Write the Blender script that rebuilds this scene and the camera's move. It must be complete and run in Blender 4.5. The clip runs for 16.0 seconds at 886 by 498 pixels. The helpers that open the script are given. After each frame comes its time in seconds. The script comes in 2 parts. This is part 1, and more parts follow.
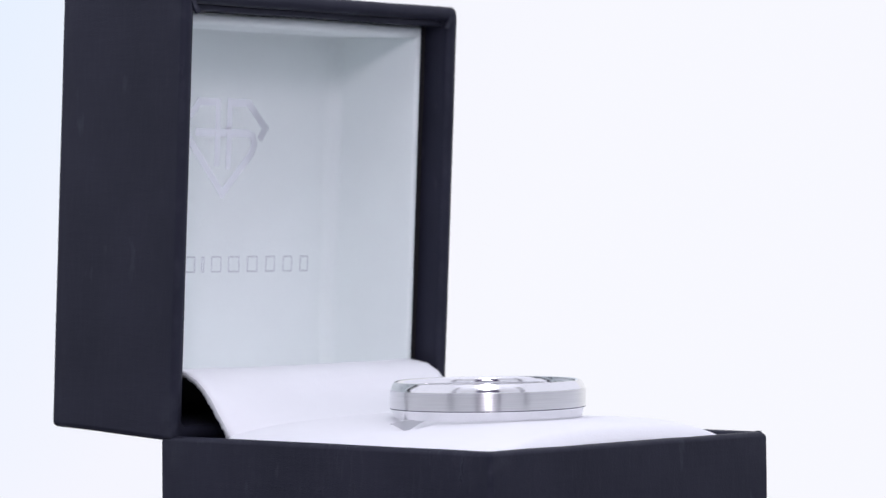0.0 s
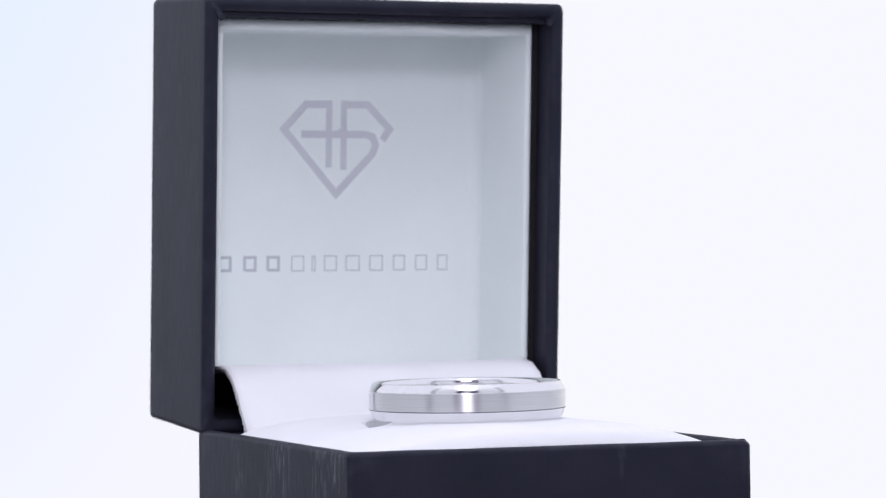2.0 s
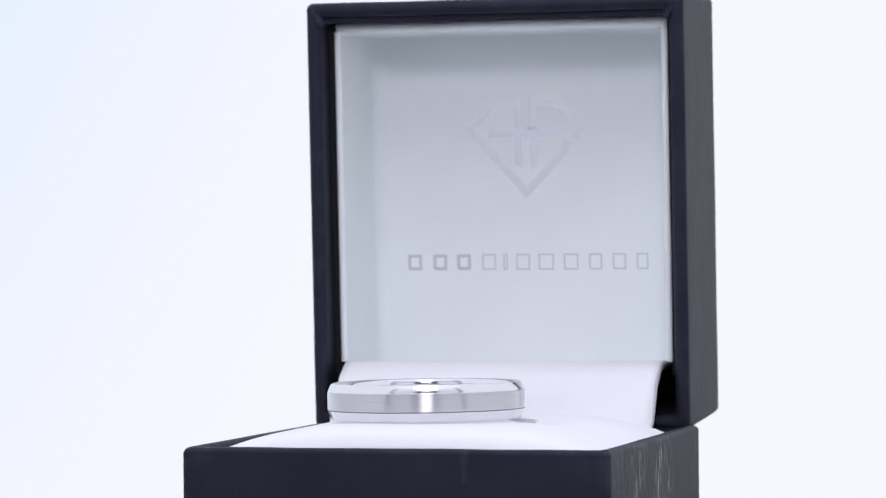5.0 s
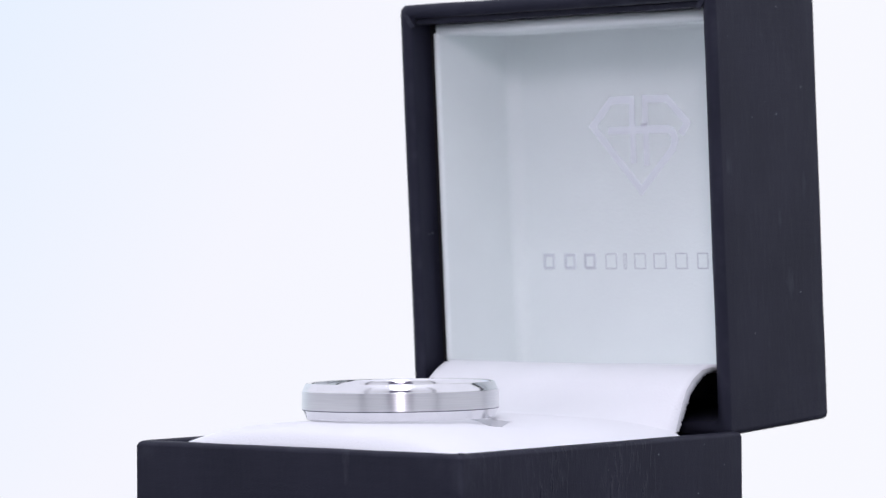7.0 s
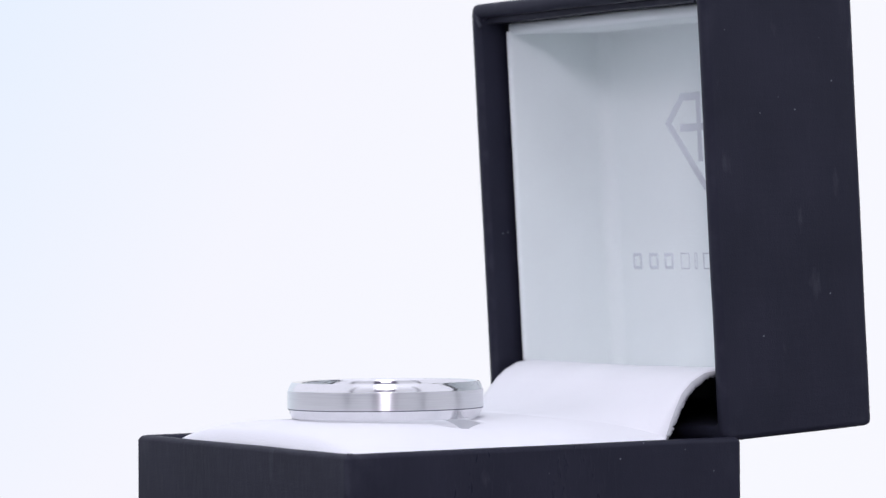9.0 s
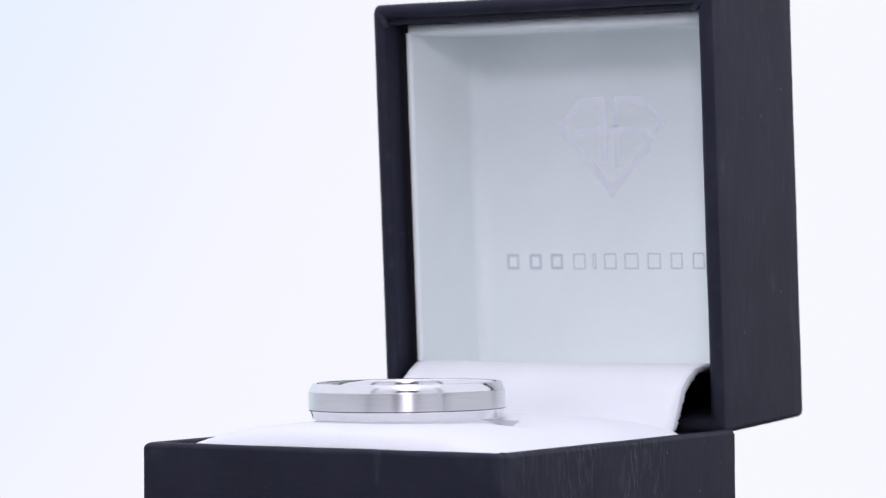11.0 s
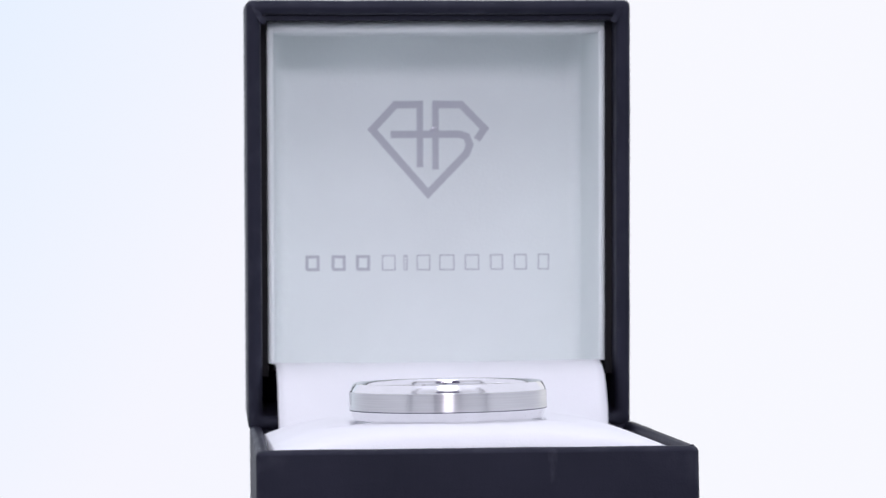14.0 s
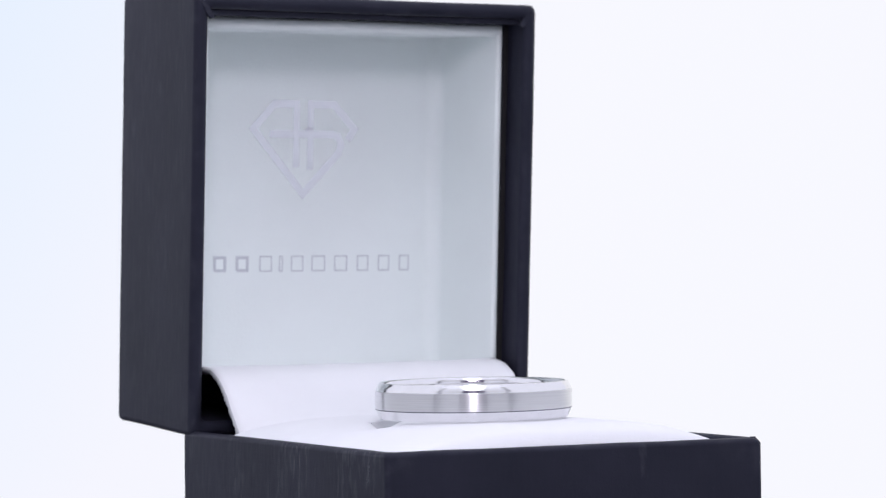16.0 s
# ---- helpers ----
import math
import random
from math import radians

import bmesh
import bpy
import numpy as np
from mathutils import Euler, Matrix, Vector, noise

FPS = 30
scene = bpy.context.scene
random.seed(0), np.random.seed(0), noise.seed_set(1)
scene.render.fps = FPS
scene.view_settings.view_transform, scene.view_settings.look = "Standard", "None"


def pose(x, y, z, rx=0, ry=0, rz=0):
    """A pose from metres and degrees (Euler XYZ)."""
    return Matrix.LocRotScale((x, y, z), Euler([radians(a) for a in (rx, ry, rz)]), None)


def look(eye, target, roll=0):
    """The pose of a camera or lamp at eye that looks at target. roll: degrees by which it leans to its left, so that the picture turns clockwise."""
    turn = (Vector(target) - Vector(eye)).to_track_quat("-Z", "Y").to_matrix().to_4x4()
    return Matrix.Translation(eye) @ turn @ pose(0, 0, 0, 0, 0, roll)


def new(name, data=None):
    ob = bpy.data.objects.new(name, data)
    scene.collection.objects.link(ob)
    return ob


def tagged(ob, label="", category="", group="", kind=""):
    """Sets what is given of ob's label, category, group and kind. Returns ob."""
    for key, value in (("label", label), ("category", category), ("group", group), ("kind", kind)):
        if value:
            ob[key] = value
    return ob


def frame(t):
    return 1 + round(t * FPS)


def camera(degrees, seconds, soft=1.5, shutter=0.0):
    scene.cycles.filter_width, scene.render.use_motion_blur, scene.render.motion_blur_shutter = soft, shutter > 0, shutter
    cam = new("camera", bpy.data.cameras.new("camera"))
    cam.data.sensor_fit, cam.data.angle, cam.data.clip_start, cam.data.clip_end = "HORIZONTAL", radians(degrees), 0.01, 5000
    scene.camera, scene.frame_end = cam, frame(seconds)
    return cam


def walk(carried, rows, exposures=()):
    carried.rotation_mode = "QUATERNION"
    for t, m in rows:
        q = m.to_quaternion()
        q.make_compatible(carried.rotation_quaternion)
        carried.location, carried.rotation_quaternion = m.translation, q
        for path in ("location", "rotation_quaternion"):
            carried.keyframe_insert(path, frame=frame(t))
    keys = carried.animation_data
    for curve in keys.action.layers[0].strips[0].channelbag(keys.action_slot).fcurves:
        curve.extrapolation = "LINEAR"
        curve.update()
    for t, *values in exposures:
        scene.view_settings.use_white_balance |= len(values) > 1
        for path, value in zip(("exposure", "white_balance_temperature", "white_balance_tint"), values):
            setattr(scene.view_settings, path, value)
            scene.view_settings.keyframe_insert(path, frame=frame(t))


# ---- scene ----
MM = 0.001

# ---- camera: held still before a slowly turning box ----
cam = camera(15.6, 16.0, soft=1.3)
EYE = (0.0, -0.36669, 0.02081)
AIM = (0.00258, 0.63330, 0.02124)
still = look(EYE, AIM, -0.4333)
walk(cam, [(0.0, still), (16.0, still)])
cam.data.dof.use_dof = True
cam.data.dof.focus_distance = 0.354
cam.data.dof.aperture_fstop = 62.0

# ---- the turn: steady, then back the way it came ----
TURN_START, TURN_RATE, TURN_BACK = 47.50, 12.324, 8.7267
H = 36.0 * MM                      # height of the base of the box
BOX_X, BOX_Y = 2.40 * MM, -1.90 * MM     # middle of the box from the turning axis
RING_X, RING_Y, RING_Z = 0.75 * MM, -7.23 * MM, 2.20 * MM
LEAN = pose(0, 0, 0, -0.1, -0.5, 0)     # the ring lies a little askew on the pad


def turn_at(t):
    return TURN_START - TURN_RATE * min(t, 2 * TURN_BACK - t)


def turned(x, y, z, t):
    a = radians(turn_at(t))
    return pose(x * math.cos(a) - y * math.sin(a), x * math.sin(a) + y * math.cos(a), z, 0, 0, turn_at(t))


# ---- world and light: an added, unseen white tent whose panels glow ----
world = bpy.data.worlds.new("world")
scene.world = world
world.use_nodes = True
world.node_tree.nodes["Background"].inputs["Color"].default_value = (0.92, 0.94, 1.0, 1)
world.node_tree.nodes["Background"].inputs["Strength"].default_value = 0.3
scene.view_settings.exposure = 0.0

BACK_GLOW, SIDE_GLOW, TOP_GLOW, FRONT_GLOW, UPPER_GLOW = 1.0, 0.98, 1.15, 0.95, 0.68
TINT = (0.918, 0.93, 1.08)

lamp_data = bpy.data.lights.new("front_lamp", "AREA")
lamp_data.shape, lamp_data.size, lamp_data.size_y = "ELLIPSE", 0.12, 0.19
lamp_data.energy = 0.20
lamp_data.color = (0.95, 0.95, 1.0)
front_lamp = new("front_lamp", lamp_data)
front_lamp.matrix_world = look((0.0, -0.25, 0.33), (0.0, -0.01, 0.0))
tagged(front_lamp, "bright rectangular studio lamp above the camera", "lamp")

spot_data = bpy.data.lights.new("camera_lamp", "AREA")
spot_data.shape, spot_data.size, spot_data.size_y = "RECTANGLE", 0.052, 0.07
spot_data.energy = 0.42
spot_data.color = (0.93, 0.86, 1.0)
camera_lamp = new("camera_lamp", spot_data)
camera_lamp.matrix_world = look((0.0, -0.40, 0.17), (0.0, -0.01, 0.0))
tagged(camera_lamp, "small bright strip lamp mounted over the lens", "lamp")


# ---- materials ----
def material(name):
    m = bpy.data.materials.new(name)
    m.use_nodes = True
    return m, m.node_tree.nodes, m.node_tree.links, m.node_tree.nodes["Principled BSDF"]


def ramp(nodes, stops):
    r = nodes.new("ShaderNodeValToRGB")
    while len(r.color_ramp.elements) < len(stops):
        r.color_ramp.elements.new(0.5)
    for e, (p, c) in zip(r.color_ramp.elements, stops):
        e.position, e.color = p, (*c, 1)
    return r


def noise_node(nodes, links, scale, detail=4.0, stretch=(1, 1, 1)):
    co = nodes.new("ShaderNodeTexCoord")
    mp = nodes.new("ShaderNodeMapping")
    mp.inputs["Scale"].default_value = stretch
    n = nodes.new("ShaderNodeTexNoise")
    n.inputs["Scale"].default_value, n.inputs["Detail"].default_value = scale, detail
    links.new(co.outputs["Object"], mp.inputs["Vector"])
    links.new(mp.outputs["Vector"], n.inputs["Vector"])
    return n


def bump(nodes, links, bsdf, heights, distance):
    """Adds up heights (socket, weight) into one fine relief."""
    total = None
    for socket, weight in heights:
        k = nodes.new("ShaderNodeMath")
        k.operation = "MULTIPLY"
        k.inputs[1].default_value = weight
        links.new(socket, k.inputs[0])
        if total is None:
            total = k.outputs[0]
        else:
            a = nodes.new("ShaderNodeMath")
            links.new(total, a.inputs[0])
            links.new(k.outputs[0], a.inputs[1])
            total = a.outputs[0]
    b = nodes.new("ShaderNodeBump")
    b.inputs["Distance"].default_value = distance
    b.inputs["Strength"].default_value = 1.0
    links.new(total, b.inputs["Height"])
    links.new(b.outputs["Normal"], bsdf.inputs["Normal"])


def black_paper(name, scuffed=False):
    m, n, l, p = material(name)
    big = noise_node(n, l, 90, 5)
    fibre = noise_node(n, l, 1500, 3, (1, 1, 0.12))
    cross = noise_node(n, l, 1500, 3, (0.15, 0.15, 1))
    grain = noise_node(n, l, 5200, 2)
    tone = ramp(n, [(0.3, (0.0132, 0.0134, 0.0235)), (0.7, (0.0190, 0.0188, 0.0318))])
    l.new(big.outputs["Fac"], tone.inputs["Fac"])
    # pale dust and lint caught on the paper
    co = n.new("ShaderNodeTexCoord")
    v = n.new("ShaderNodeTexVoronoi")
    v.inputs["Scale"].default_value = 380
    l.new(co.outputs["Object"], v.inputs["Vector"])
    dot = ramp(n, [(0.02, (1, 1, 1)), (0.05, (0, 0, 0))])
    l.new(v.outputs["Distance"], dot.inputs["Fac"])
    few = ramp(n, [(0.66, (0, 0, 0)), (0.7, (1, 1, 1))])
    pick = n.new("ShaderNodeSeparateColor")
    l.new(v.outputs["Color"], pick.inputs["Color"])
    l.new(pick.outputs[0], few.inputs["Fac"])
    both = n.new("ShaderNodeMath")
    both.operation = "MULTIPLY"
    l.new(dot.outputs["Color"], both.inputs[0])
    l.new(few.outputs["Color"], both.inputs[1])
    # rubbed patches where the coating has gone pale
    rub = noise_node(n, l, 420, 6, (1, 1, 0.35))
    rubbed = ramp(n, [(0.66, (0, 0, 0)), (0.84, (0.20, 0.20, 0.20))])
    l.new(rub.outputs["Fac"], rubbed.inputs["Fac"])
    # edges rubbed a little paler here and there
    geo = n.new("ShaderNodeNewGeometry")
    keen = ramp(n, [(0.52, (0, 0, 0)), (0.60, (0.30, 0.30, 0.30))])
    l.new(geo.outputs["Pointiness"], keen.inputs["Fac"])
    broken = ramp(n, [(0.45, (0, 0, 0)), (0.65, (1, 1, 1))])
    patch = noise_node(n, l, 330, 4)
    l.new(patch.outputs["Fac"], broken.inputs["Fac"])
    worn = n.new("ShaderNodeMath")
    worn.operation = "MULTIPLY"
    l.new(keen.outputs["Color"], worn.inputs[0])
    l.new(broken.outputs["Color"], worn.inputs[1])
    spots = n.new("ShaderNodeMath")
    l.new(both.outputs[0], spots.inputs[0])
    l.new(worn.outputs[0], spots.inputs[1])
    add = n.new("ShaderNodeMath")
    add.use_clamp = True
    l.new(spots.outputs[0], add.inputs[0])
    l.new(rubbed.outputs["Color"], add.inputs[1])
    mix = n.new("ShaderNodeMix")
    mix.data_type = "RGBA"
    l.new(add.outputs[0], mix.inputs[0])
    l.new(tone.outputs["Color"], mix.inputs[6])
    mix.inputs[7].default_value = (0.16, 0.17, 0.20, 1)
    l.new(mix.outputs[2], p.inputs["Base Color"])
    streak = noise_node(n, l, 2400, 5, (1, 1, 0.13))
    sheen = ramp(n, [(0.33, (0.50, 0.50, 0.50)), (0.48, (0.55, 0.55, 0.55)), (0.7, (0.575, 0.575, 0.575))])
    l.new(streak.outputs["Fac"], sheen.inputs["Fac"])
    gloss = sheen.outputs["Color"]
    relief = []
    if scuffed:
        # upright polished scratches in patches on the two outer sides
        scratch = noise_node(n, l, 1900, 5, (1, 1, 0.22))
        keep = ramp(n, [(0.51, (0, 0, 0)), (0.64, (1, 1, 1))])
        l.new(scratch.outputs["Fac"], keep.inputs["Fac"])
        area = noise_node(n, l, 75, 2, (1, 1, 0.3))
        patchy = ramp(n, [(0.48, (0, 0, 0)), (0.62, (1, 1, 1))])
        l.new(area.outputs["Fac"], patchy.inputs["Fac"])
        sides = n.new("ShaderNodeSeparateXYZ")
        l.new(co.outputs["Object"], sides.inputs["Vector"])
        away = n.new("ShaderNodeMath")
        away.operation = "ABSOLUTE"
        l.new(sides.outputs["X"], away.inputs[0])
        outer = n.new("ShaderNodeMath")
        outer.operation = "GREATER_THAN"
        outer.inputs[1].default_value = 22.8 * MM
        l.new(away.outputs[0], outer.inputs[0])
        where = n.new("ShaderNodeMath")
        where.operation = "MULTIPLY"
        l.new(patchy.outputs["Color"], where.inputs[0])
        l.new(outer.outputs[0], where.inputs[1])
        amount = n.new("ShaderNodeMath")
        amount.operation = "MULTIPLY"
        l.new(keep.outputs["Color"], amount.inputs[0])
        l.new(where.outputs[0], amount.inputs[1])
        worn_gloss = n.new("ShaderNodeMix")
        worn_gloss.data_type = "RGBA"
        l.new(amount.outputs[0], worn_gloss.inputs[0])
        l.new(gloss, worn_gloss.inputs[6])
        worn_gloss.inputs[7].default_value = (0.24, 0.24, 0.24, 1)
        gloss = worn_gloss.outputs[2]
        relief = [(amount.outputs[0], 0.25)]
    l.new(gloss, p.inputs["Roughness"])
    p.inputs["Specular Tint"].default_value = (0.78, 0.84, 1.0, 1)
    p.inputs["Specular IOR Level"].default_value = 0.24
    bump(n, l, p, [(fibre.outputs["Fac"], 0.13), (streak.outputs["Fac"], 0.06), (cross.outputs["Fac"], 0.36), (grain.outputs["Fac"], 0.35), (big.outputs["Fac"], 0.6)] + relief, 0.00005)
    return m


def white_cloth(name, colour, grain_depth):
    m, n, l, p = material(name)
    big = noise_node(n, l, 70, 4)
    fine = noise_node(n, l, 3800, 3)
    hi = colour
    lo = tuple(c * 0.95 for c in colour)
    tone = ramp(n, [(0.3, lo), (0.7, hi)])
    l.new(big.outputs["Fac"], tone.inputs["Fac"])
    l.new(tone.outputs["Color"], p.inputs["Base Color"])
    p.inputs["Roughness"].default_value = 0.85
    p.inputs["Specular IOR Level"].default_value = 0.2
    bump(n, l, p, [(fine.outputs["Fac"], 1.0), (big.outputs["Fac"], 1.5)], grain_depth)
    return m


def brushed_metal():
    m, n, l, p = material("brushed_white_gold")
    lines = noise_node(n, l, 9000, 2, (0.02, 0.02, 1))
    cloud = noise_node(n, l, 300, 3)
    tone = ramp(n, [(0.3, (0.69, 0.69, 0.70)), (0.7, (0.75, 0.75, 0.76))])
    l.new(lines.outputs["Fac"], tone.inputs["Fac"])
    l.new(tone.outputs["Color"], p.inputs["Base Color"])
    p.inputs["Metallic"].default_value = 1.0
    rough = ramp(n, [(0.3, (0.29, 0.29, 0.29)), (0.7, (0.34, 0.34, 0.34))])
    l.new(cloud.outputs["Fac"], rough.inputs["Fac"])
    l.new(rough.outputs["Color"], p.inputs["Roughness"])
    p.inputs["Anisotropic"].default_value = 0.94
    p.inputs["Anisotropic Rotation"].default_value = 0.25
    t = n.new("ShaderNodeTangent")
    t.direction_type, t.axis = "RADIAL", "Z"
    l.new(t.outputs["Tangent"], p.inputs["Tangent"])
    bump(n, l, p, [(lines.outputs["Fac"], 1.0)], 0.000003)
    return m


def polished_metal(name, colour, roughness, marks, metal=1.0):
    m, n, l, p = material(name)
    smear = noise_node(n, l, 700, 4)
    tone = ramp(n, [(0.3, tuple(c * 0.96 for c in colour)), (0.7, colour)])
    l.new(smear.outputs["Fac"], tone.inputs["Fac"])
    l.new(tone.outputs["Color"], p.inputs["Base Color"])
    p.inputs["Metallic"].default_value = metal
    r = ramp(n, [(0.35, (roughness,) * 3), (0.75, (roughness + marks,) * 3)])
    l.new(smear.outputs["Fac"], r.inputs["Fac"])
    l.new(r.outputs["Color"], p.inputs["Roughness"])
    return m


def glow(name, strength, painted_left_tint=None, rising=None):
    """Emission put into the surface itself; no lamp stands behind it."""
    m, n, l, p = material(name)
    out = n["Material Output"]
    n.remove(p)
    e = n.new("ShaderNodeEmission")
    e.inputs["Strength"].default_value = strength
    if painted_left_tint:
        # bluish light at the left painted into the glow by position
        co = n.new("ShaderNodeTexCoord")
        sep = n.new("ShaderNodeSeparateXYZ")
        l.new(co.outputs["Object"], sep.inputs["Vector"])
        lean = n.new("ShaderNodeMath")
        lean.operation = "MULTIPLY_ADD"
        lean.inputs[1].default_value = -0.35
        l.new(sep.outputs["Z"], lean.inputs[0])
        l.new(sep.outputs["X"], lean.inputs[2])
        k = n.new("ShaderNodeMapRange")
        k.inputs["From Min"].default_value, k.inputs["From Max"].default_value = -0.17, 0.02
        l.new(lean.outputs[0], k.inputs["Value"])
        r = ramp(n, [(0.0, painted_left_tint), (0.55, (0.915, 0.92, 1.0)), (1.0, (0.935, 0.94, 1.0))])
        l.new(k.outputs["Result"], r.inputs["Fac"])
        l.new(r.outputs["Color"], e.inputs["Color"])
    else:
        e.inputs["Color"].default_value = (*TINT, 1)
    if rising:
        # glow painted brighter upwards, to smooth what the ring mirrors
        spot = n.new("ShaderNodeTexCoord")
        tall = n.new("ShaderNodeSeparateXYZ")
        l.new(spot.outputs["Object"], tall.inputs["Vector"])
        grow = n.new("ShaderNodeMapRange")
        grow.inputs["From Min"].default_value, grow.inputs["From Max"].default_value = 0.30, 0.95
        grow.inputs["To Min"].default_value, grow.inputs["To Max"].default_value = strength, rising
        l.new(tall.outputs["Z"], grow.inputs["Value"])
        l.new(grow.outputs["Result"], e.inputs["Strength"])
    l.new(e.outputs["Emission"], out.inputs["Surface"])
    return m


BLACK = black_paper("black_embossed_paper")
SCUFFED = black_paper("scuffed_black_paper", True)
LINING = white_cloth("white_lining_paper", (0.845, 0.895, 0.885), 0.00003)
CUSHION = white_cloth("white_suede_cushion", (0.885, 0.89, 0.92), 0.00004)
FOIL = polished_metal("silver_foil", (0.745, 0.77, 0.815), 0.13, 0.0, 0.28)
BRUSHED = brushed_metal()
POLISHED = polished_metal("polished_white_gold", (0.84, 0.835, 0.85), 0.11, 0.05)
REFLECTION_FOIL = polished_metal("reflection_foil", (0.60, 0.60, 0.65), 0.35, 0.1)
ENGRAVED_AND_LINE = polished_metal("engraved_and_dark_line_gold", (0.16, 0.16, 0.19), 0.45, 0.1)
SLIT = white_cloth("dark_slit_cloth", (0.055, 0.04, 0.10), 0.00001)
ROD = white_cloth("grey_seam_rod", (0.46, 0.46, 0.49), 0.00001)
SLOT_SHADE = white_cloth("grey_slot_shade", (0.74, 0.75, 0.77), 0.00004)
FRAY = white_cloth("frayed_grey_edge", (0.56, 0.57, 0.59), 0.00008)
INNER = white_cloth("matt_black_inner_paper", (0.017, 0.016, 0.018), 0.00002)
TABLE = white_cloth("grey_table_acrylic", (0.17, 0.175, 0.19), 0.00001)
BACK = glow("self_glowing_backdrop", BACK_GLOW, (0.80, 0.875, 1.0))
SIDE = glow("glowing_tent_side", SIDE_GLOW)
TOP = glow("glowing_tent_top", TOP_GLOW)
FRONT = glow("glowing_tent_front", FRONT_GLOW)
UPPER = glow("glowing_tent_front_upper", UPPER_GLOW, rising=TOP_GLOW)


# ---- mesh helpers ----
def part(name, bm, mat, parent=None, label="", smooth=False, weighted=False):
    me = bpy.data.meshes.new(name)
    bmesh.ops.recalc_face_normals(bm, faces=bm.faces)
    bm.to_mesh(me)
    bm.free()
    if smooth:
        me.polygons.foreach_set("use_smooth", [True] * len(me.polygons))
    me.materials.append(mat)
    ob = new(name, me)
    if parent:
        ob.parent = parent
    if label:
        ob["label"] = label
    if weighted:
        w = ob.modifiers.new("weighted", "WEIGHTED_NORMAL")
        w.keep_sharp = True
    return ob


def quad_sheet(name, corners, mat, label, thick):
    """A flat panel of four corners with thickness away from the place."""
    bm = bmesh.new()
    a = [Vector(c) for c in corners]
    nrm = (a[1] - a[0]).cross(a[3] - a[0]).normalized() * thick
    lo = [bm.verts.new(c) for c in a]
    hi = [bm.verts.new(c - nrm) for c in a]
    bm.faces.new(lo)
    bm.faces.new(hi[::-1])
    for i in range(4):
        j = (i + 1) % 4
        bm.faces.new((lo[i], hi[i], hi[j], lo[j]))
    return tagged(part(name, bm, mat), label, "studio tent", kind="structure")


def wobble(bm, size, amount):
    for v in bm.verts:
        v.co += noise.noise_vector(v.co / size) * amount


def open_shell(lo, hi, wall, axis, sign, edge, cuts=7, floor=None, shake=0.05 * MM, low=None):
    """A box open to one side, with board thickness and rounded, slightly uneven edges."""
    lo, hi = Vector(lo), Vector(hi)
    ilo, ihi = lo + Vector((wall,) * 3), hi - Vector((wall,) * 3)
    if floor is not None:
        if sign > 0:
            ilo[axis] = lo[axis] + floor
        else:
            ihi[axis] = hi[axis] - floor
    if low is not None:
        ilo.z = lo.z + low
    if sign > 0:
        ihi[axis] = hi[axis]
    else:
        ilo[axis] = lo[axis]
    bm = bmesh.new()

    def corners(a, b):
        return {(i, j, k): bm.verts.new(((a, b)[i].x, (a, b)[j].y, (a, b)[k].z)) for i in (0, 1) for j in (0, 1) for k in (0, 1)}
    o, n = corners(lo, hi), corners(ilo, ihi)

    def side(c, ax, s):
        u, w = [q for q in range(3) if q != ax]
        ring = []
        for a, b in ((0, 0), (1, 0), (1, 1), (0, 1)):
            key = [0, 0, 0]
            key[ax], key[u], key[w] = s, a, b
            ring.append(c[tuple(key)])
        return ring
    opening = 1 if sign > 0 else 0
    for ax in range(3):
        for s in (0, 1):
            if ax == axis and s == opening:
                continue
            bm.faces.new(side(o, ax, s))
            bm.faces.new(side(n, ax, s))
    a, b = side(o, axis, opening), side(n, axis, opening)
    for i in range(4):
        j = (i + 1) % 4
        bm.faces.new((a[i], a[j], b[j], b[i]))
    bmesh.ops.recalc_face_normals(bm, faces=bm.faces)
    bmesh.ops.bevel(bm, geom=list(bm.edges), offset=edge, segments=3, profile=0.5, affect="EDGES")
    long = [e for e in bm.edges if e.calc_length() > 8 * MM]
    bmesh.ops.subdivide_edges(bm, edges=long, cuts=cuts, use_grid_fill=True)
    wobble(bm, 7 * MM, shake)
    return bm


def bar(bm, points, width, depth, y):
    """A raised stroke along points (x, z) on an upright panel that faces -y."""
    n = len(points)
    pts = [Vector((p[0], 0, p[1])) for p in points]
    left, right = [], []
    for i, p in enumerate(pts):
        d0 = (pts[i] - pts[i - 1]).normalized() if i else (pts[1] - pts[0]).normalized()
        d1 = (pts[i + 1] - pts[i]).normalized() if i < n - 1 else d0
        m = (d0 + d1).normalized()
        side = Vector((-m.z, 0, m.x)) * (width / 2 / max(0.4, m.dot(d0)))
        left.append(p + side)
        right.append(p - side)
    rows = []
    for a, b in zip(left, right):
        rows.append([bm.verts.new((q.x, yy, q.z)) for q, yy in ((a, y), (a, y - depth), (b, y - depth), (b, y))])
    for a, b in zip(rows, rows[1:]):
        for i in range(4):
            j = (i + 1) % 4
            bm.faces.new((a[i], a[j], b[j], b[i]))
    bm.faces.new(rows[0])
    bm.faces.new(rows[-1][::-1])


def lathe(profile, steps=180, closed=True):
    bm = bmesh.new()
    rings = []
    for k in range(steps):
        a = 2 * math.pi * k / steps
        rings.append([bm.verts.new((r * math.cos(a), r * math.sin(a), z)) for r, z in profile])
    n = len(profile)
    for k in range(steps):
        a, b = rings[k], rings[(k + 1) % steps]
        for i in range(n if closed else n - 1):
            j = (i + 1) % n
            bm.faces.new((a[i], b[i], b[j], a[j]))
    return bm


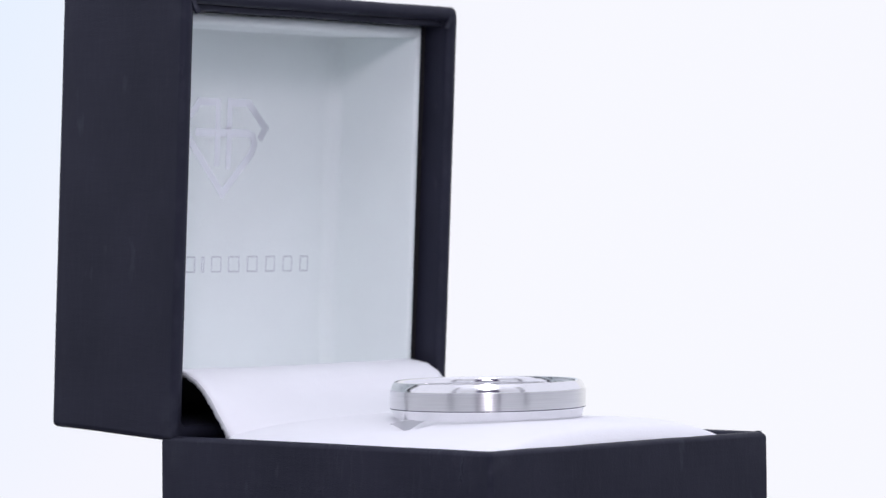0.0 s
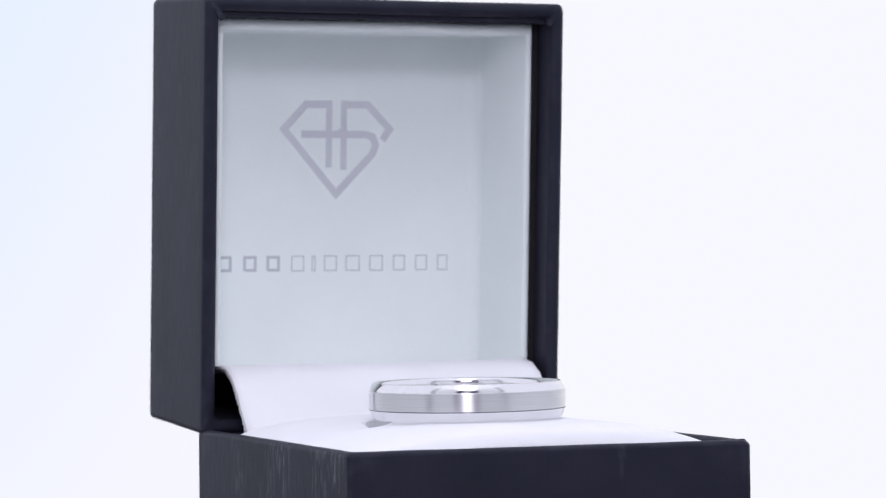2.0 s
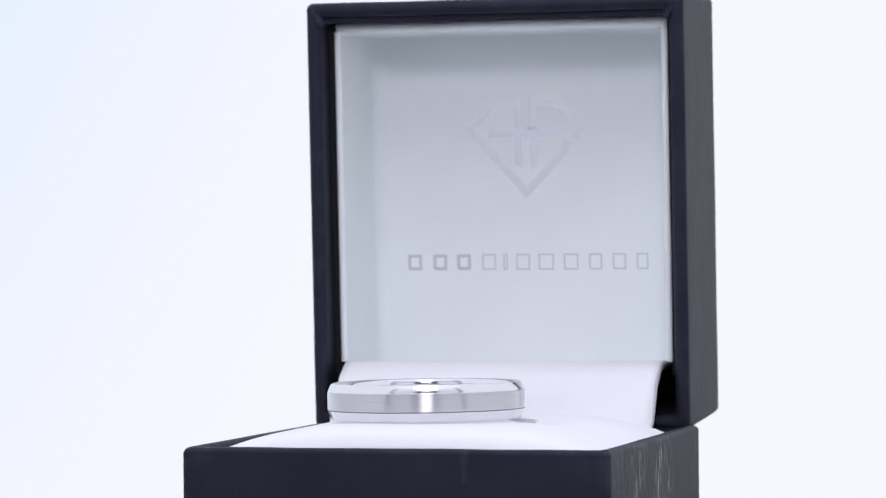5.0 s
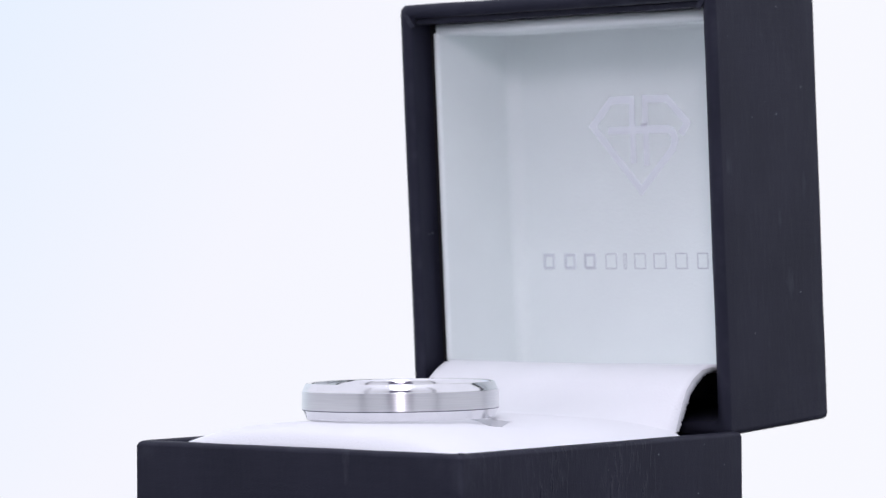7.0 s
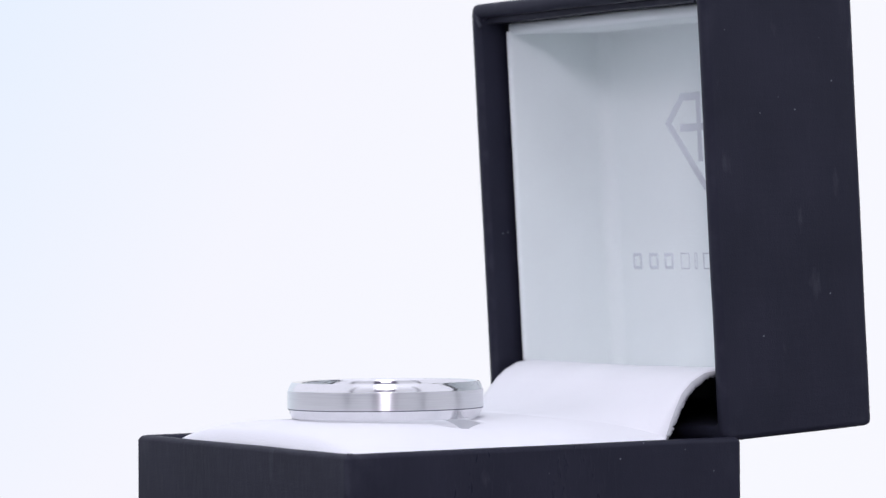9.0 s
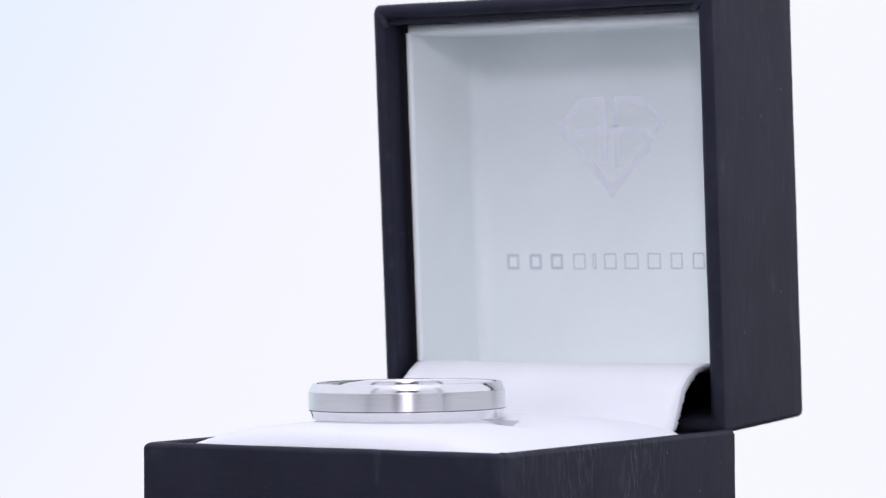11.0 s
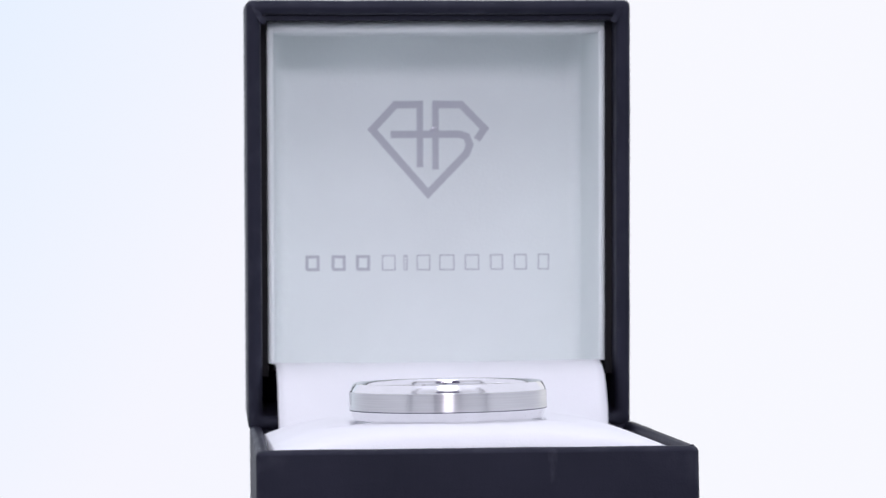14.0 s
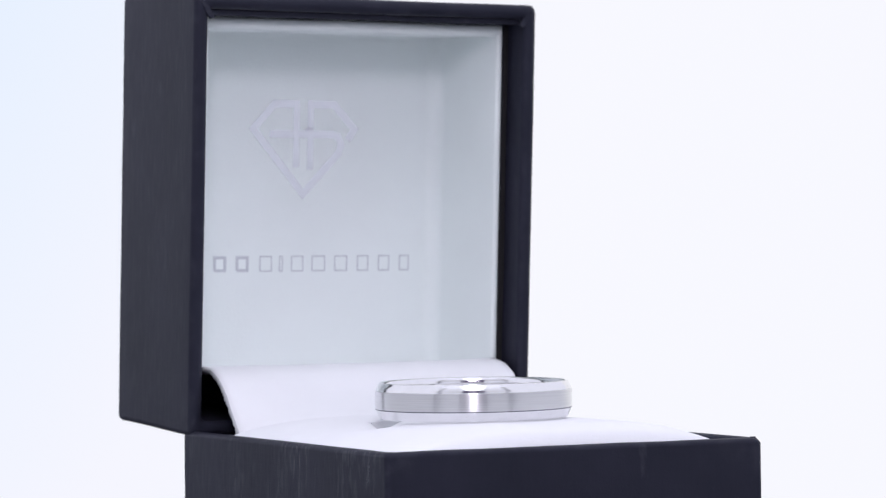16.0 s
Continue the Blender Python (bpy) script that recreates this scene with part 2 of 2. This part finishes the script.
# ---- the studio ----
def build_studio():
    x, y0, y1, z0, z1 = 0.55, -0.55, 0.20, -H, 0.95
    quad_sheet("floor", [(-x, y0, z0), (x, y0, z0), (x, y1, z0), (-x, y1, z0)], TABLE, "plain mid grey acrylic photo table top", 0.01)
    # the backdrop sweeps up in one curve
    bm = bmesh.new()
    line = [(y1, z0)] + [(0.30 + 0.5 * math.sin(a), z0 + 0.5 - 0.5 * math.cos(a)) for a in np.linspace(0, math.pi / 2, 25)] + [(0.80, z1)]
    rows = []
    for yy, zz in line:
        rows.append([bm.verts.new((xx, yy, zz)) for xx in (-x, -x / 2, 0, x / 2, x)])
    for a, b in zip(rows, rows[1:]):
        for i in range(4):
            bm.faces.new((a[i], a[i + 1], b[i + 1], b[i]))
    # glows by itself, in place of light falling on the sweep
    tagged(part("backdrop", bm, BACK, smooth=True), "seamless white studio backdrop sweep, its brightness put in as glow", "backdrop", kind="structure")
    # unseen side, front and ceiling panels, added as emitters around the box
    quad_sheet("wall_west", [(-x, y0, z0), (-x, 0.80, z0), (-x, 0.80, z1), (-x, y0, z1)], SIDE, "unseen glowing tent side, added to light the box", 0.004)
    quad_sheet("wall_east", [(x, 0.80, z0), (x, y0, z0), (x, y0, z1), (x, 0.80, z1)], SIDE, "unseen glowing tent side, added to light the box", 0.004)
    quad_sheet("wall_south", [(x, y0, z0), (-x, y0, z0), (-x, y0, 0.16), (x, y0, 0.16)], FRONT, "unseen glowing tent front, added to light the box", 0.004)
    quad_sheet("wall_south_upper", [(x, y0, 0.16), (-x, y0, 0.16), (-x, y0, z1), (x, y0, z1)], UPPER, "unseen upper tent front, its glow painted brighter upwards", 0.004)
    quad_sheet("ceiling", [(-x, 0.80, z1), (x, 0.80, z1), (x, y0, z1), (-x, y0, z1)], TOP, "unseen glowing ceiling panel, added to light the box", 0.004)
    # unseen dark arch behind the lens, added for the ring to mirror
    bm = bmesh.new()
    edge = [(-0.15, z0), (0.15, z0)] + [(0.15 * math.cos(q), 0.36 + 0.17 * math.sin(q)) for q in np.linspace(0, math.pi, 17)]
    near = [bm.verts.new((px, y0 + 0.008, pz)) for px, pz in edge]
    far = [bm.verts.new((px, y0 + 0.003, pz)) for px, pz in edge]
    bm.faces.new(near)
    bm.faces.new(far[::-1])
    for i in range(len(edge)):
        j = (i + 1) % len(edge)
        bm.faces.new((near[i], far[i], far[j], near[j]))
    tagged(part("mirrored_slit", bm, SLIT), "unseen dark arch behind the lens, added for the ring's reflection", "studio tent", kind="structure")
    # unseen corner rods, added as dark seams for the ring to mirror
    for side in (-1, 1):
        bm = bmesh.new()
        bmesh.ops.create_cone(bm, cap_ends=True, segments=16, radius1=0.034, radius2=0.034, depth=z1 - z0 - 0.02)
        bmesh.ops.translate(bm, verts=bm.verts, vec=(side * (x - 0.035), y0 + 0.035, (z0 + z1) / 2))
        tagged(part("trim", bm, ROD, smooth=True), "unseen grey rod, added for a dark seam in the ring's reflection", "studio tent", kind="structure")


# ---- the ring box ----
def cushion_height(x, y):
    z = 2.13 - 2.74 * abs(x / 21.3) ** 3.2 - 1.37 * abs(y / 23.4) ** 12
    z -= 0.9 * max(0.0, (abs(y) - 21.9) / 1.5) ** 2
    # the cut slot that can hold a ring upright

    def within(v, lo, hi):
        return 1 / ((1 + math.exp(-(v - lo) * 16)) * (1 + math.exp((v - hi) * 16)))
    slot = within(x, -11.75, 9.5) * within(y, -2.1, 0.3)
    # its front lip is pressed down at both ends
    for end in (-12.2, 9.9):
        z -= 1.0 * math.exp(-((x - end) / 2.1) ** 2 - ((y + 3.2) / 2.0) ** 2)
    return z - 2.8 * slot + 0.04 * noise.noise((x / 9, y / 9, 0.3))


def build_cushion(box):
    bm = bmesh.new()
    nx, ny = 170, 190
    top = []
    for j in range(ny + 1):
        y = -23.4 + 40.9 * j / ny
        row = []
        for i in range(nx + 1):
            x = -21.35 + 42.7 * i / nx
            # corners of the pad are rounded off
            cx, cy = max(0, abs(x) - 18.6), max(0, abs(y) - 20.7)
            k = 2.75 / max(2.75, math.hypot(cx, cy))
            px = math.copysign(18.6 + cx * k, x) if cx else x
            py = math.copysign(20.7 + cy * k, y) if cy else y
            row.append(bm.verts.new((px * MM, py * MM, H + cushion_height(px, py) * MM)))
        top.append(row)
    for a, b in zip(top, top[1:]):
        for i in range(nx):
            bm.faces.new((a[i], a[i + 1], b[i + 1], b[i]))
    loop = top[0][:] + [r[-1] for r in top[1:]] + top[-1][-2::-1] + [r[0] for r in top[-2:0:-1]]
    low = [bm.verts.new((v.co.x * 0.992, v.co.y * 0.992, H - 9 * MM)) for v in loop]
    for i in range(len(loop)):
        j = (i + 1) % len(loop)
        bm.faces.new((loop[i], loop[j], low[j], low[i]))
    bm.faces.new(low[::-1])
    part("cushion", bm, CUSHION, box, "domed white suede cushion with a ring slot", smooth=True)
    # grey strip: shade painted onto the far wall of the slot
    bm = bmesh.new()
    rows = []
    for i in range(61):
        x = -11.65 + 21.05 * i / 60
        rim = cushion_height(x, 0.75) - 0.08
        rows.append([bm.verts.new((x * MM, y * MM, H + z * MM)) for y, z in ((0.02, -0.9), (0.02, rim), (0.35, rim), (0.35, -0.9))])
    for a, b in zip(rows, rows[1:]):
        for k in range(4):
            bm.faces.new((a[k], b[k], b[(k + 1) % 4], a[(k + 1) % 4]))
    bm.faces.new(rows[0])
    bm.faces.new(rows[-1][::-1])
    part("slot_shade", bm, SLOT_SHADE, box, "grey strip painting the shade inside the ring slot")


def build_flap(box):
    """The cloth that bridges base and lid."""
    right = [(14.5, -2.2), (16.9, -1.3), (17.9, 0.2), (18.5, 1.8), (19.3, 3.3), (20.2, 4.8), (21.4, 6.0), (23.3, 7.0), (25.2, 7.32), (26.8, 7.45), (30, 7.2), (33.5, 6.8), (36.5, 6.6), (39.0, 6.5), (40.4, 6.5)]
    left = [(14.5, -2.2), (16.6, -1.2), (17.7, 0.1), (18.7, 1.5), (19.8, 2.9), (20.8, 4.1), (21.9, 5.3), (23.2, 6.3), (25.0, 7.15), (26.8, 7.4), (30, 7.2), (33.5, 6.8), (36.5, 6.6), (39.0, 6.5), (40.4, 6.5)]
    bm = bmesh.new()
    n = 40
    sheets = []
    for off in (0.0, -0.62):
        grid = []
        for i in range(n + 1):
            u = i / n
            k = u * u * (3 - 2 * u)
            row = []
            for q, (a, b) in enumerate(zip(left, right)):
                y, z = a[0] + (b[0] - a[0]) * k, a[1] + (b[1] - a[1]) * k
                if q < 6:
                    drape = max(0.0, 1 - abs(2 * u - 1) ** 3.5)
                    cy, cz = ((7.5, 2.1), (11.5, 2.42), (14.8, 2.75), (17.2, 3.3), (19.2, 4.05), (20.7, 4.75))[q]
                    y, z = y + (cy - y) * drape, z + (cz - z) * drape
                half = 19.5 + 0.33 * min(1.0, max(0.0, (y - 24.5) / 2.5))
                x = half * (2 * u - 1)
                if i in (0, n):
                    x += 0.12 * noise.noise((q * 1.7, i, 2.0))
                sag = -0.15 * math.sin(math.pi * u) + 0.06 * noise.noise((x / 6, y / 6, 1.1))
                row.append(bm.verts.new((x * MM, (y - off * 0.5) * MM, H + (z + sag + off * 0.8) * MM)))
            grid.append(row)
        sheets.append(grid)
    m = len(left)
    for s, grid in enumerate(sheets):
        for i in range(n):
            for q in range(m - 1):
                f = (grid[i][q], grid[i + 1][q], grid[i + 1][q + 1], grid[i][q + 1])
                bm.faces.new(f if s == 0 else f[::-1])
    a, b = sheets
    rim = [(i, 0) for i in range(n)] + [(n, q) for q in range(m - 1)] + [(i, m - 1) for i in range(n, 0, -1)] + [(0, q) for q in range(m - 1, 0, -1)]
    for k in range(len(rim)):
        (i, q), (i2, q2) = rim[k], rim[(k + 1) % len(rim)]
        bm.faces.new((a[i][q], b[i][q], b[i2][q2], a[i2][q2]))
    flap = part("hinge_flap", bm, CUSHION, box, "white suede flap bridging base and lid", smooth=True)
    # frayed, fuzzy roll along each cut edge
    rnd = random.Random(4)
    for side, line in ((-1, left), (1, right)):
        bm = bmesh.new()
        rings = []
        pts = []
        for q in range(2, 9):
            for k in range(12):
                f = k / 12
                pts.append((line[q][0] + (line[q + 1][0] - line[q][0]) * f, line[q][1] + (line[q + 1][1] - line[q][1]) * f))
        for i, (y, z) in enumerate(pts):
            y2, z2 = pts[min(i + 1, len(pts) - 1)]
            y1, z1 = pts[max(i - 1, 0)]
            d = Vector((0, y2 - y1, z2 - z1)).normalized()
            up = Vector((0, -d.z, d.y))
            ring = []
            wide = (0.20 + 0.20 * math.sin(math.pi * min(1.0, 0.08 + 0.92 * i / len(pts))) ** 0.7) if side > 0 else 0.27
            for k in range(8):
                a = 2 * math.pi * k / 8
                low = math.sin(a) * (1 if up.z > 0 else -1) < -0.2
                rad = wide * (1 + (rnd.uniform(-0.45, 0.55) if low else rnd.uniform(-0.06, 0.04)))
                c = Vector((side * 19.42, y, z)) - up * (0.05 + wide * 1.05) * (1 if up.z > 0 else -1)
                p = c + rad * (math.cos(a) * Vector((side, 0, 0)) * 0.8 + math.sin(a) * up * 1.1)
                ring.append(bm.verts.new((p.x * MM, p.y * MM, H + p.z * MM)))
            rings.append(ring)
        for a, b in zip(rings, rings[1:]):
            for k in range(8):
                bm.faces.new((a[k], a[(k + 1) % 8], b[(k + 1) % 8], b[k]))
        bm.faces.new(rings[0])
        bm.faces.new(rings[-1][::-1])
        part("frayed_edge", bm, FRAY, flap, "frayed greyish cut edge", smooth=True)


def rounded_strip(lo, hi, front):
    """A thin lining wall whose front edge is rolled over."""
    bm = bmesh.new()
    bmesh.ops.create_cube(bm, size=1.0)
    lo, hi = Vector(lo), Vector(hi)
    for v in bm.verts:
        v.co = Vector([(lo[i] if v.co[i] < 0 else hi[i]) for i in range(3)])
    edges = [e for e in bm.edges if all(abs(v.co.y - lo.y) < 1e-9 for v in e.verts)]
    bmesh.ops.bevel(bm, geom=edges, offset=front, segments=4, profile=0.5, affect="EDGES")
    long = [e for e in bm.edges if e.calc_length() > 6 * MM]
    bmesh.ops.subdivide_edges(bm, edges=long, cuts=12, use_grid_fill=True)
    wobble(bm, 9 * MM, 0.10 * MM)
    return bm


def build_lid(box):
    lid = part("lid", open_shell((-23.05 * MM, 0, -0.65 * MM), (23.05 * MM, 21.35 * MM, 50.75 * MM), 1.75 * MM, 1, -1, 0.72 * MM, low=1.75 * MM),
               BLACK, box, "black paper-covered lid standing open", smooth=True, weighted=True)
    for v in lid.data.vertices:
        v.co.x *= 1 - (0.013 if v.co.x < 0 else -0.005) * v.co.y / (21.35 * MM)
    lid.matrix_basis = pose(0, 23.45 * MM, H, 3.05)
    # black inner frame, set back behind the rim
    for lo, hi, mat in (((-21.4, 3.9, 5.5), (-20.42, 19.5, 48.3), INNER), ((20.42, 3.9, 5.5), (21.4, 19.5, 48.3), INNER), ((-21.4, 1.2, 48.32), (21.4, 19.5, 49.1), BLACK)):
        part("inner_frame", rounded_strip([v * MM for v in lo], [v * MM for v in hi], 0.2 * MM), mat, lid, "black paper inner frame")
    # white lining walls with rolled front edges
    part("lining_top", rounded_strip((-20.5 * MM, 3.6 * MM, 46.85 * MM), (20.5 * MM, 16.4 * MM, 48.3 * MM), 0.62 * MM), LINING, lid, "white paper lining", smooth=True)
    # one soft sheet lines both walls and the padded back
    y_back, wall_x, bend = 17.25, 19.15, 1.9

    def half_line(front):
        """From the rolled front edge of one wall to the middle of the back."""
        line = [(20.08 - 0.42 * math.cos(a), front + 0.42 - 0.42 * math.sin(a)) for a in np.linspace(math.pi, 0, 11)]
        line += [(19.65 + (wall_x - 19.65) * k / 14, front + 0.8 + (y_back - bend - front - 0.8) * k / 14) for k in range(15)]
        line += [(wall_x - bend + bend * math.cos(a), y_back - bend + bend * math.sin(a)) for a in np.linspace(0, math.pi / 2, 17)[1:]]
        return line + [((wall_x - bend) * (1 - k / 16), y_back) for k in range(1, 17)]
    left, right = half_line(3.35), half_line(3.75)
    section = [(-px, py) for px, py in left] + right[-2::-1]
    bm = bmesh.new()
    nz = 70
    grid = []
    for j in range(nz + 1):
        z = 7.15 + (47.25 - 7.15) * (1 - math.cos(math.pi * j / nz)) / 2
        e = max(0.0, 1.0 - (47.25 - z))
        lift = 1.0 - math.sqrt(max(0.0, 1.0 - e * e))
        rise = (47.25 - z) / 40.1
        row = []
        for px, py in section:
            soft = min(1.0, max(0.0, (py - 4.0) / 6.0))
            sway = 0.10 * soft * min(1.0, max(0.0, (abs(px) - 16.2) / 2)) * noise.noise((px / 7, z / 7, py / 7))
            row.append(bm.verts.new(((px + 0.6 * sway) * MM, (py - lift * soft + sway) * MM, (z - 1.7 * soft * rise ** 3) * MM)))
        grid.append(row)
    for a, b in zip(grid, grid[1:]):
        for i in range(len(section) - 1):
            bm.faces.new((a[i], a[i + 1], b[i + 1], b[i]))
    bmesh.ops.remove_doubles(bm, verts=bm.verts, dist=1e-7)
    part("lining", bm, LINING, lid, "padded white paper lining with silver stamping", smooth=True)
    # paper laps folded over at the two top corners of the rim
    for side in (-1, 1):
        b = bmesh.new()
        shape = [(20.5, 48.25), (21.2, 48.0), (21.9, 49.0), (22.35, 49.9), (22.0, 50.1), (21.3, 49.4)]
        face = b.faces.new([b.verts.new((side * px * MM, -0.03 * MM, (pz - (0.15 if side < 0 else 0)) * MM)) for px, pz in shape])
        out = bmesh.ops.extrude_face_region(b, geom=[face])
        for v in out["geom"]:
            if isinstance(v, bmesh.types.BMVert):
                v.co.y += 0.25 * MM
        bmesh.ops.bevel(b, geom=list(b.edges), offset=0.05 * MM, segments=2, affect="EDGES")
        part("corner_fold", b, BLACK, lid, "folded black paper corner")

    # foil emblem: a cut-gem outline with plain inner bars
    def stroke(points, width=0.92, depth=0.05):
        b = bmesh.new()
        bar(b, [(px * MM, pz * MM) for px, pz in points], width * MM, depth * MM, (y_back + 0.02) * MM)
        part("emblem_stroke", b, FOIL, lid, "silver foil emblem line")
    up = -0.85
    stroke([(-0.85, 39.0 + up), (-4.0, 39.0 + up), (-6.9, 35.9 + up), (0.05, 27.9 + up), (4.9, 32.9 + up), (5.3, 34.0 + up), (4.9, 35.0 + up), (4.0, 35.3 + up), (-4.6, 35.3 + up)])
    stroke([(0.95, 39.0 + up), (4.2, 39.0 + up), (7.15, 36.0 + up), (6.2, 34.6 + up)])
    stroke([(-0.95, 39.5 + up), (-0.95, 31.2 + up)], 0.8, 0.055)
    stroke([(1.0, 39.5 + up), (1.0, 30.9 + up)], 0.8, 0.055)

    # metal fleck added in place of a dark reflection on the emblem
    reflection_fleck = bmesh.new()
    bmesh.ops.create_uvsphere(reflection_fleck, u_segments=12, v_segments=6, radius=1.0)
    for v in reflection_fleck.verts:
        v.co = Vector(((0.75 + v.co.x * 0.42 + v.co.z * 0.2) * MM, (y_back - 0.045 + v.co.y * 0.03) * MM, (35.1 + v.co.z * 0.25) * MM))
    part("reflection_fleck", reflection_fleck, REFLECTION_FOIL, lid, "small metal fleck for a dark reflection on the stamping", smooth=True)

    # foil wordmark as plain framed bars
    def block(x0, x1, width):
        z0, z1 = 17.45, 19.4
        b = bmesh.new()
        i = width / 2
        bar(b, [((x0 + i) * MM, (z0 + i) * MM), ((x0 + i) * MM, (z1 - i) * MM), ((x1 - i) * MM, (z1 - i) * MM), ((x1 - i) * MM, (z0 + i) * MM), ((x0 + i) * MM, (z0 + i) * MM)],
            width * MM, 0.05 * MM, (y_back + 0.02) * MM)
        part("wordmark_bar", b, FOIL, lid, "silver foil bar")
    for x0 in (-15.3, -12.05, -9.0):
        block(x0, x0 + 1.75, 0.36)
    for x0, w in ((-5.75, 1.7), (-3.05, 0.5), (-1.4, 1.7), (1.45, 1.9), (4.65, 1.8), (7.85, 1.6), (10.85, 1.6), (13.85, 1.4)):
        block(x0, x0 + w, 0.14)


def build_box():
    box = new("ring_box")
    tagged(box, "open black paper-covered ring box with white lining", "jewellery box")
    bm = open_shell((-23.42 * MM, -25.5 * MM, 0), (23.32 * MM, 25.45 * MM, H), 1.5 * MM, 2, 1, 0.58 * MM, floor=2 * MM)
    for v in bm.verts:
        v.co.z -= max(0, v.co.z / H) * (v.co.y + 25.18 * MM) / (50.36 * MM) * 0.05 * MM
    base = part("base", bm, SCUFFED, box, "black paper-covered base tray", smooth=True, weighted=True)
    base.matrix_basis = pose(0.2 * MM, 0, 0, 0, 0, -0.95)
    for side in (1,):
        nub = bmesh.new()
        bmesh.ops.create_cube(nub, size=1.0)
        for v in nub.verts:
            v.co = Vector((side * (22.6 * MM + v.co.x * 0.7 * MM), -24.6 * MM + v.co.y * 0.7 * MM, H - (0.10 if side > 0 else 0.17) * MM + v.co.z * 0.36 * MM))
        bmesh.ops.bevel(nub, geom=list(nub.edges), offset=0.12 * MM, segments=2, affect="EDGES")
        part("corner_fold", nub, BLACK, base, "folded black paper corner")
    hinge = bmesh.new()
    bmesh.ops.create_cube(hinge, size=1.0)
    for v in hinge.verts:
        v.co = Vector((0.35 * MM + v.co.x * 45.1 * MM, (24.45 + v.co.y * 1.3) * MM, H + (-0.55 + v.co.z * 1.7) * MM))
    bmesh.ops.bevel(hinge, geom=list(hinge.edges), offset=0.3 * MM, segments=2, affect="EDGES")
    part("hinge", hinge, BLACK, box, "black paper hinge", smooth=True)
    build_cushion(box)
    build_flap(box)
    build_lid(box)
    box.matrix_basis = turned(BOX_X, BOX_Y, -H, 0)
    return box


# ---- the ring ----
def build_ring():
    ring = new("wedding_band")
    tagged(ring, "white gold wedding band with brushed centre and polished bevels", "ring")
    R, T = 10.98, 4.03
    lo, hi = 1.11, 3.09

    def band(name, profile, mat, label):
        """Profile corners are split, so that each facet keeps its own straight face."""
        o = part(name, lathe([(q * MM, z * MM) for q, z in profile], 240), mat, ring, label, smooth=True)
        o.modifiers.new("weighted", "WEIGHTED_NORMAL").weight = 95
        return o
    band("brushed_band", [(R - 0.035, lo), (R - 0.01, lo + 0.02), (R, lo + 0.05), (R, hi - 0.05), (R - 0.01, hi - 0.02), (R - 0.035, hi), (R - 0.5, hi), (R - 0.5, lo)], BRUSHED, "brushed outer band")
    edge = []
    for k in range(7):
        q = k / 6
        edge.append((10.42 - 0.40 * math.sin(q * math.pi / 2), T - 0.62 * (1 - math.cos(q * math.pi / 2))))
    face = []
    for k in range(1, 6):
        q = k / 6
        face.append((R - 0.06 - 0.40 * q + 0.035 * math.sin(math.pi * q), hi + 0.03 + (T - 0.10 - hi) * q + 0.02 * math.sin(math.pi * q)))
    up = [(R - 0.05, hi + 0.012), (R - 0.06, hi + 0.03)] + face + [(R - 0.46, T - 0.07), (R - 0.475, T - 0.04), (R - 0.505, T - 0.01)] + edge + [(10.02, hi + 0.012)]
    band("polished_bevel", up, POLISHED, "polished upper bevel")
    down = [(R - 0.05, lo - 0.09), (R - 0.06, lo - 0.11), (R - 0.16, lo - 0.32), (R - 0.27, lo - 0.58), (R - 0.42, 0.12), (R - 0.43, 0.07), (R - 0.45, 0.03), (R - 0.49, 0.005), (R - 0.54, 0.0), (10.09, 0.0), (10.04, 0.05), (10.02, 0.2), (10.02, lo - 0.05)]
    band("polished_bevel", down[::-1], POLISHED, "polished lower bevel")
    # dark metal colour stands in for the dark reflection below the band
    band("painted_dark_line", [(R - 0.03, lo - 0.085), (R - 0.03, lo + 0.02), (R - 0.3, lo + 0.02), (R - 0.3, lo - 0.085)], ENGRAVED_AND_LINE, "thin dark line painted as a reflection under the brushed band")
    band("inner_sleeve", [(10.015, lo - 0.02), (10.015, hi + 0.03), (10.5, hi), (10.5, lo)], POLISHED, "polished inner wall")
    # hallmark inside the band, as plain small bars
    rnd = random.Random(2)
    bm = bmesh.new()
    a = 86.0
    while a < 116:
        w = rnd.uniform(1.0, 2.6)
        tall = rnd.uniform(0.35, 0.5)
        vs = []
        for r in (10.03, 10.0):
            for aa, z in ((a, 2.8), (a + w, 2.8), (a + w, 2.8 + tall), (a, 2.8 + tall)):
                vs.append(bm.verts.new((r * MM * math.cos(radians(aa)), r * MM * math.sin(radians(aa)), z * MM)))
        bm.faces.new(vs[:4])
        bm.faces.new(vs[4:][::-1])
        for i in range(4):
            j = (i + 1) % 4
            bm.faces.new((vs[i], vs[4 + i], vs[4 + j], vs[j]))
        a += w + rnd.uniform(0.5, 1.2)
    part("engraving", bm, ENGRAVED_AND_LINE, ring, "small engraved marks")
    ring.matrix_basis = turned(RING_X, RING_Y, RING_Z, 0) @ LEAN
    return ring


build_studio()
ring_box = build_box()
wedding_band = build_ring()


def motions():
    times = [0.5 * k for k in range(18)] + [8.6, 8.7, 8.7333, 8.7667, 8.8667] + [9.0 + 0.5 * k for k in range(15)]
    walk(ring_box, [(t, turned(BOX_X, BOX_Y, -H, t)) for t in times])
    walk(wedding_band, [(t, turned(RING_X, RING_Y, RING_Z, t) @ LEAN) for t in times])


motions()
